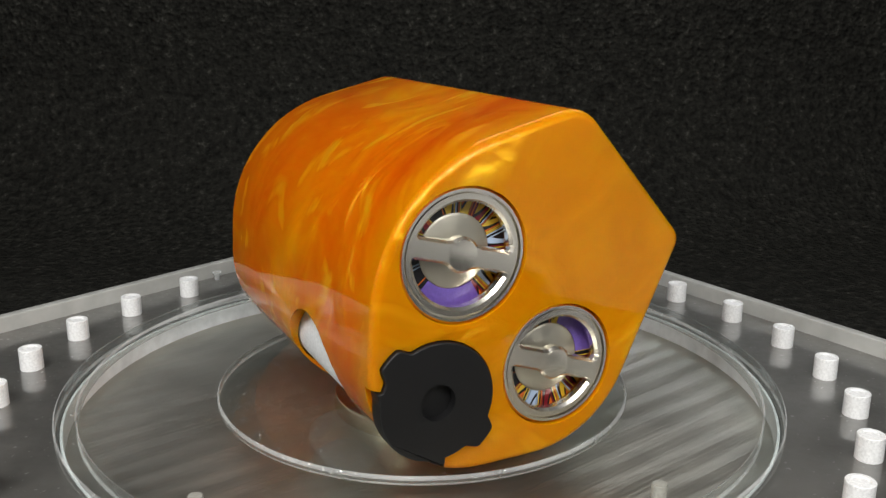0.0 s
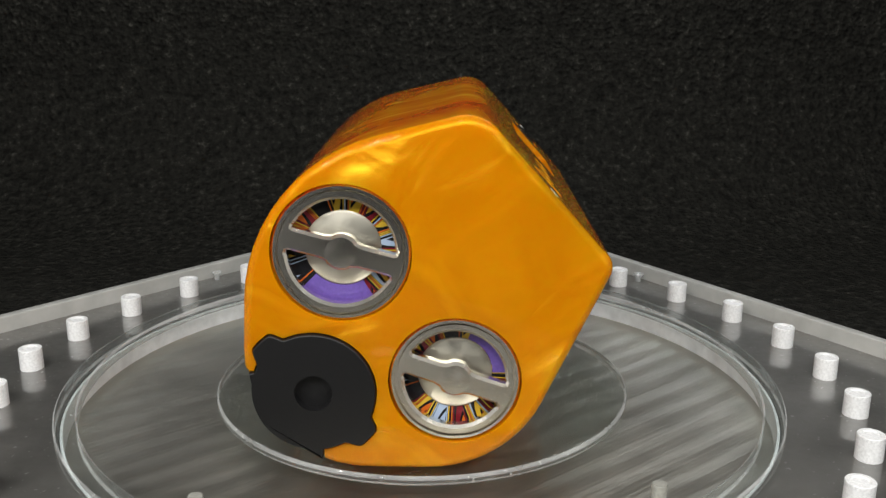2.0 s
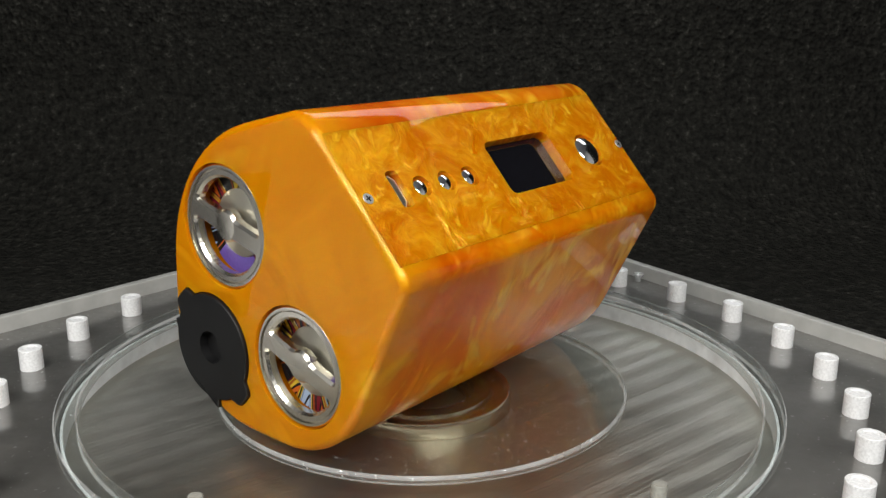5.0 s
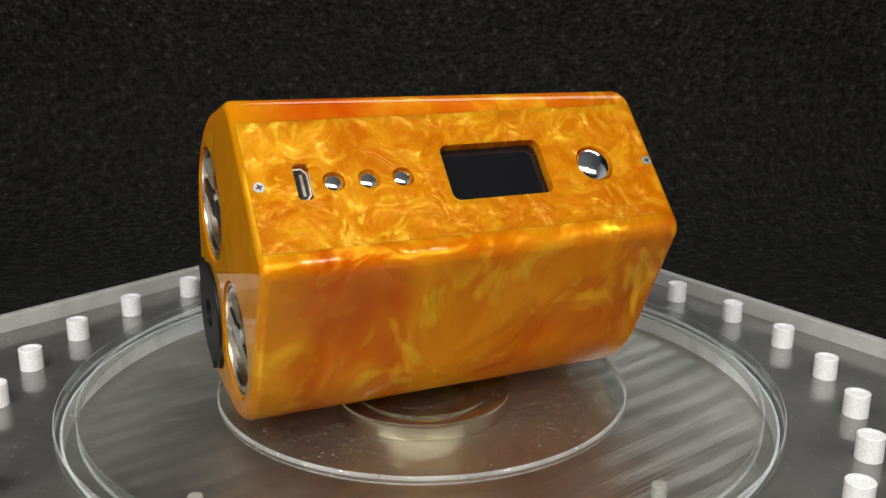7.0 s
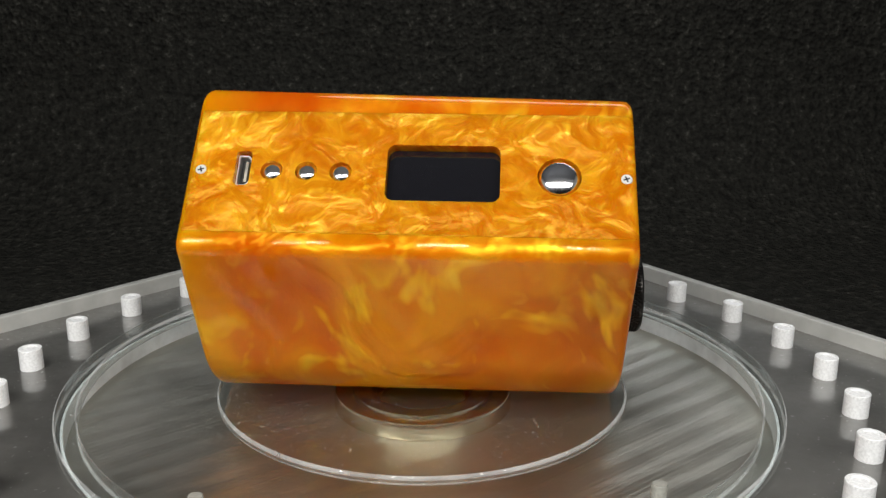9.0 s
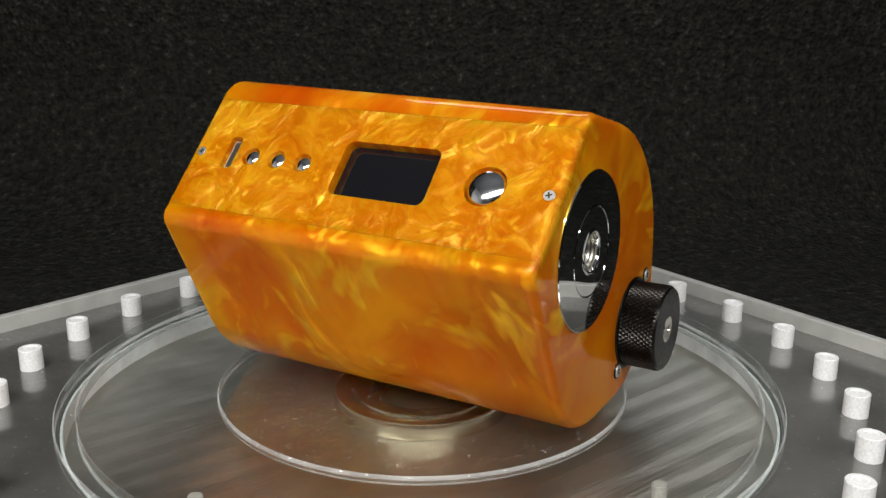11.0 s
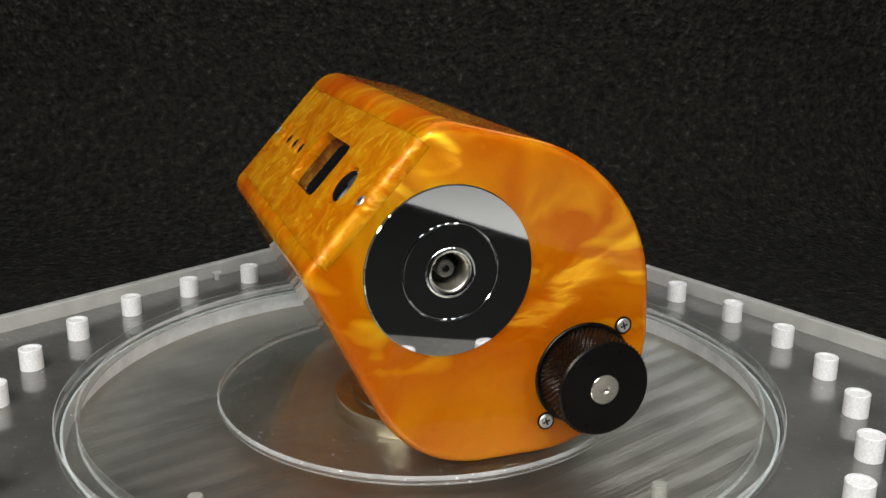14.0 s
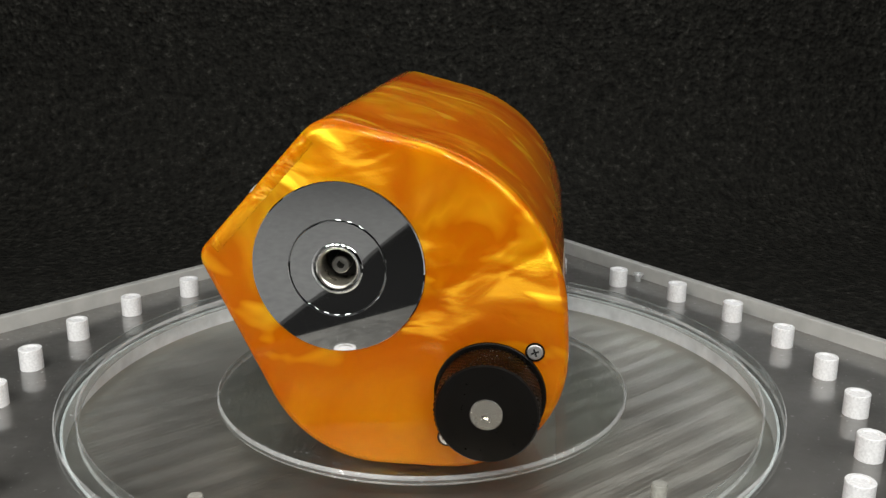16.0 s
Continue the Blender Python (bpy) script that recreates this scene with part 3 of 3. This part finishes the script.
bm = bmesh.new()
loops = [[bm.verts.new((q.x, q.y, z * S)) for q in port_pts(w, h)] for w, h, z in ((0.0150, 0.0358, -0.0350), (0.0150, 0.0358, -0.0070), (0.0122, 0.0326, -0.0070), (0.0122, 0.0326, -0.0350))]
for k in range(4):
    p, q = loops[k], loops[(k + 1) % 4]
    for i in range(len(p)):
        bm.faces.new((p[i], p[(i + 1) % len(p)], q[(i + 1) % len(p)], q[i]))
bm.transform(front_frame(USB[0], USB[1] + 0.0008))
usb = part("charging_port", bm, M_SCREW, device, "steel micro charging socket")
part("socket_back", prism(port_pts(0.0120, 0.0324), -0.0350 * S, -0.0160 * S, 0.0, front_frame(USB[0], USB[1] + 0.0008)), M_HOLE, usb, "dark inside of the socket", 0)
part("tongue", prism(box_pts(0.0030, 0.024), -0.0160 * S, -0.0090 * S, 0.0, front_frame(USB[0] + 0.0012, USB[1] + 0.0008)), M_TERMINAL, usb)


def screw(r, m, parent):
    """A small countersunk cross-head screw, its face at z = 0."""
    bm = lathe([(0, -0.004 * S), (r * S, -0.004 * S), (r * S, -0.0006 * S), (r * S * 0.86, 0.0006 * S), (0, 0.0006 * S)], steps=24, closed=False)
    bm.transform(m)
    head = part("screw", bm, M_SCREW, parent, "small steel cross-head screw")
    # raised black bars put the shade of the cross recess into colour
    for k in range(2):
        bm = prism(box_pts(r * 1.05, r * 0.24), 0.0004 * S, 0.0009 * S, 0.0, m @ Matrix.Rotation(radians(90 * k + 20), 4, "Z"))
        part("slot_shade", bm, M_HOLE, head, smooth=0)
    return head


screw(0.0062, front_frame(-0.2155, 0.0925, -0.0002), device)
screw(0.0062, front_frame(0.2130, 0.0895, -0.0002), device)


def battery_cap(at, r, lean, finish):
    m = end_frame(A0 + 0.004, at[0], at[1], -1)
    ri = r * 0.80
    bm = lathe([(0, -0.010 * S), (r * S, -0.010 * S), (r * S, -0.0004 * S), (r * 0.972 * S, 0.0018 * S), (r * 0.93 * S, 0.0018 * S), (r * 0.925 * S, -0.004 * S), (r * 0.905 * S, -0.004 * S), (r * 0.898 * S, 0.0005 * S), (0, 0.0005 * S)], steps=96, closed=False)
    bm.transform(m)
    cap = part("battery_cap", bm, finish, device, "screw-in nickel battery cap with two slots")
    w, rh = 0.0092, 0.0158
    tilt = Matrix.Rotation(radians(lean), 4, "Z")
    slots = []
    for k in range(2):
        a0 = math.asin(w / ri)
        x0 = ri * math.cos(a0)
        pts = [Vector(q[:2]) for q in ((x0 - 0.003, w),)]
        pts += [Vector((x0 - 0.0005, w + 0.0012)), Vector((x0, w + 0.005))]
        pts += [Vector((ri * math.cos(t), ri * math.sin(t))) for t in [a0 + 0.16 + (math.pi - 2 * a0 - 0.32) * q / 22 for q in range(23)]]
        pts += [Vector((-x0, w + 0.005)), Vector((-x0 + 0.0005, w + 0.0012)), Vector((-x0 + 0.003, w)), Vector((-0.0185, w))]
        b0 = math.asin((w + 0.0015) / rh)
        pts += [Vector((-rh * math.cos(t), rh * math.sin(t))) for t in [b0 + (math.pi - 2 * b0) * q / 12 for q in range(13)]]
        pts += [Vector((0.0185, w))]
        pts = [q * S for q in pts]
        levels = ((-0.03, 0.0015), (-0.0024, 0.0015), (0.0006, -0.0013), (0.01, -0.0013))
        slots.append(loft([(z * S, inset(pts, d * S)) for z, d in levels], m @ tilt @ Matrix.Rotation(math.pi * k, 4, "Z")))
    carve(cap, slots)
    bm = lathe([(0, -0.010 * S), (0.0145 * S, -0.010 * S), (0.0145 * S, 0.0006 * S), (0, 0.0018 * S)], steps=40, closed=False)
    bm.transform(m)
    part("centre_boss", bm, M_SATIN, cap, "turned centre of the cap")
    # the cell behind the cap
    bm = lathe([(0.0562 * S, -0.36 * S), (0.0562 * S, -0.021 * S), (0.0545 * S, -0.0195 * S), (0.033 * S, -0.0195 * S), (0.033 * S, -0.36 * S)], steps=64)
    bm.transform(m)
    cell = part("battery", bm, wrap_print("printed_sleeve", at, lean), device, "battery cell in a bright printed sleeve")
    bm = lathe([(0, -0.03 * S), (0.036 * S, -0.03 * S), (0.036 * S, -0.0185 * S), (0.034 * S, -0.0172 * S), (0, -0.0172 * S)], steps=48, closed=False)
    bm.transform(m)
    part("terminal", bm, M_TERMINAL, cell, "flat steel battery terminal")
    return m


mA = battery_cap(CAP_A, 0.0645, -15, M_SATIN)
mB = battery_cap(CAP_B, 0.0622, -19, M_SATIN)


def sector(m, r0, r1, a0, a1, z0, z1):
    n = 14
    pts = [Vector((r1 * S * math.cos(t), r1 * S * math.sin(t))) for t in [radians(a0 + (a1 - a0) * k / n) for k in range(n + 1)]]
    pts += [Vector((r0 * S * math.cos(t), r0 * S * math.sin(t))) for t in [radians(a1 + (a0 - a1) * k / n) for k in range(n + 1)]]
    return prism(pts, z0 * S, z1 * S, 0.0, m)


cells = [o for o in device.children if o.name.startswith("battery") and not o.name.startswith("battery_cap")]
part("sleeve_field", sector(mA, 0.0365, 0.055, 225, 300, -0.0196, -0.0188), M_VIOLET, cells[0], "violet field of the sleeve", 0)
part("sleeve_field", sector(mB, 0.0365, 0.055, 0, 70, -0.0196, -0.0188), M_VIOLET, cells[1], "violet field of the sleeve", 0)


def bottle_cover():
    m = end_frame(A0, CAP_C[0], CAP_C[1], -1)
    bm = prism(cover_outline(), -0.0145 * S, 0.0040 * S, 0.0020 * S, m)
    cover = part("bottle_cover", bm, M_BLACK, device, "matt black lobed plastic cover")
    carve(cover, [prism(circle(0.018 * S), -0.006 * S, 0.02, 0.0, m)])
    bm = lathe([(0, -0.39 * S), (0.047 * S, -0.39 * S), (0.0525 * S, -0.37 * S), (0.0525 * S, -0.02 * S), (0.05 * S, -0.016 * S), (0, -0.016 * S)], steps=64, closed=False)
    bm.transform(m)
    part("bottle", bm, M_BOTTLE, device, "milky white squeeze bottle")


bottle_cover()


def connector():
    m = end_frame(A1, PLUG[0], PLUG[1], 1)
    bm = lathe([(0.0822 * S, -0.011 * S), (0.0822 * S, 0.0012 * S), (0.0812 * S, 0.0022 * S), (0.0470 * S, 0.0022 * S), (0.0460 * S, 0.0010 * S), (0.0460 * S, -0.011 * S)], steps=96)
    bm.transform(m)
    plate = part("connector_plate", bm, M_MIRROR, device, "mirror-polished round steel plate")
    bm = lathe([(0.0458 * S, -0.0115 * S), (0.0458 * S, 0.0012 * S), (0.0450 * S, 0.0022 * S), (0.0425 * S, 0.0022 * S), (0.0245 * S, 0.0021 * S), (0.0232 * S, 0.0032 * S),
                (0.0215 * S, 0.0034 * S), (0.0200 * S, 0.0028 * S), (0.0192 * S, 0.0014 * S), (0.0192 * S, -0.011 * S)], steps=80)
    bm.transform(m)
    part("connector_ring", bm, M_MIRROR, plate, "polished steel socket ring")
    rows = [(0.0191 * S, 0.0)]
    for k in range(9):
        z = -0.004 * k * S
        rows += [(0.0178 * S, z - 0.001 * S), (0.0178 * S, z - 0.002 * S), (0.0189 * S, z - 0.003 * S)]
    rows += [(0.0187 * S, -0.038 * S), (0, -0.038 * S)]
    bm = lathe(rows, steps=48, closed=False)
    bm.transform(m)
    carve(body, [rod(0.0228, A1 - 0.04, A1 + 0.02, PLUG)])
    part("threaded_socket", bm, M_THREAD, plate, "threaded steel socket", 20)
    bm = lathe([(0.0088 * S, -0.0345 * S), (0.0165 * S, -0.0345 * S), (0.0165 * S, -0.030 * S), (0.0088 * S, -0.030 * S)], steps=40)
    bm.transform(m)
    part("insulator", bm, M_HOLE, plate, "black insulating ring")
    pin = lathe([(0, -0.037 * S), (0.0086 * S, -0.037 * S), (0.0086 * S, -0.0125 * S), (0.0076 * S, -0.0112 * S), (0, -0.0112 * S)], steps=36, closed=False)
    pin.transform(m)
    pin = part("centre_pin", pin, M_PIN, plate, "steel centre pin with a hexagon socket")
    carve(pin, [prism(circle(0.0040 * S, n=6), -0.024 * S, 0.0, 0.0, m)])


connector()


def valve_knob():
    m = end_frame(A1, CAP_C[0], CAP_C[1], 1)
    bm = lathe([(0, -0.018 * S), (0.048 * S, -0.018 * S), (0.048 * S, 0.0410 * S), (0.0465 * S, 0.0430 * S), (0.0155 * S, 0.0430 * S), (0.0155 * S, 0.0395 * S), (0, 0.0395 * S)], steps=72, closed=False)
    bm.transform(m)
    knob = part("valve_knob", bm, M_KNURL, device, "black knurled bottle knob")
    bm = lathe([(0.0486 * S, -0.004 * S), (0.0530 * S, -0.004 * S), (0.0530 * S, 0.0010 * S), (0.0522 * S, 0.0018 * S), (0.0486 * S, 0.0018 * S)], steps=72)
    bm.transform(m)
    part("flange", bm, M_KNURL, knob, "thin black ring round the foot of the knob")
    # crossed ridges of the knurling
    bm = bmesh.new()
    rows, cols = 11, 60
    for j in range(rows):
        for i in range(cols):
            t = 2 * math.pi * (i + 0.5 * (j % 2)) / cols
            z = (0.001 + 0.0385 * (j + 0.5) / rows) * S
            dz, dt = 0.0405 / rows * S * 0.95, math.pi / cols * 0.95
            ring = [(t - dt, z), (t, z - dz), (t + dt, z), (t, z + dz)]
            vs = [bm.verts.new((0.0481 * S * math.cos(a), 0.0481 * S * math.sin(a), h)) for a, h in ring]
            tip = bm.verts.new((0.0497 * S * math.cos(t), 0.0497 * S * math.sin(t), z))
            for k in range(4):
                bm.faces.new((vs[k], vs[(k + 1) % 4], tip))
    bm.transform(m)
    tagged(part("knurling", bm, M_KNURL, knob, "diamond knurling", 0), kind="stuff")
    bm = lathe([(0, 0.0395 * S), (0.0152 * S, 0.0395 * S), (0.0152 * S, 0.0427 * S), (0.0145 * S, 0.0435 * S), (0.0045 * S, 0.0435 * S), (0.004 * S, 0.041 * S), (0, 0.041 * S)], steps=36, closed=False)
    bm.transform(m)
    part("knob_screw", bm, M_TURNED, knob, "silver socket screw")
    for p, z in ((0.1378, 0.1280), (0.0558, 0.0358)):
        tab = lathe([(0, -0.004 * S), (0.0092 * S, -0.004 * S), (0.0092 * S, 0.0012 * S), (0, 0.0012 * S)], steps=32, closed=False)
        tab.transform(end_frame(A1, p, z, 1))
        t = part("screw_tab", tab, M_KNURL, device, "small round black screw lug")
        screw(0.0075, end_frame(A1 + 0.002, p, z, 1), t)


valve_knob()


def motions():
    turns = [(0.0, 120.54), (0.5, 113.83), (1.0, 107.03), (1.5, 100.05), (2.0, 92.99), (2.5, 86.05), (3.0, 79.39), (3.5, 72.79), (4.0, 66.30), (6.5, 33.71), (7.0, 27.09),
             (7.5, 20.34), (8.0, 13.50), (8.5, 6.69), (9.0, 0.0), (11.5, -33.30), (12.0, -40.03), (12.5, -46.81), (13.0, -53.52), (13.5, -60.21), (14.0, -66.93), (14.5, -73.65),
             (15.0, -80.31), (15.5, -86.91), (16.0, -93.42)]
    walk(device, [(t, pose(0, 0, 0, 0, 0, a + YAW)) for t, a in turns])
    walk(turntable, [(t, pose(0, 0, 0, 0, 0, a)) for t, a in turns])


motions()
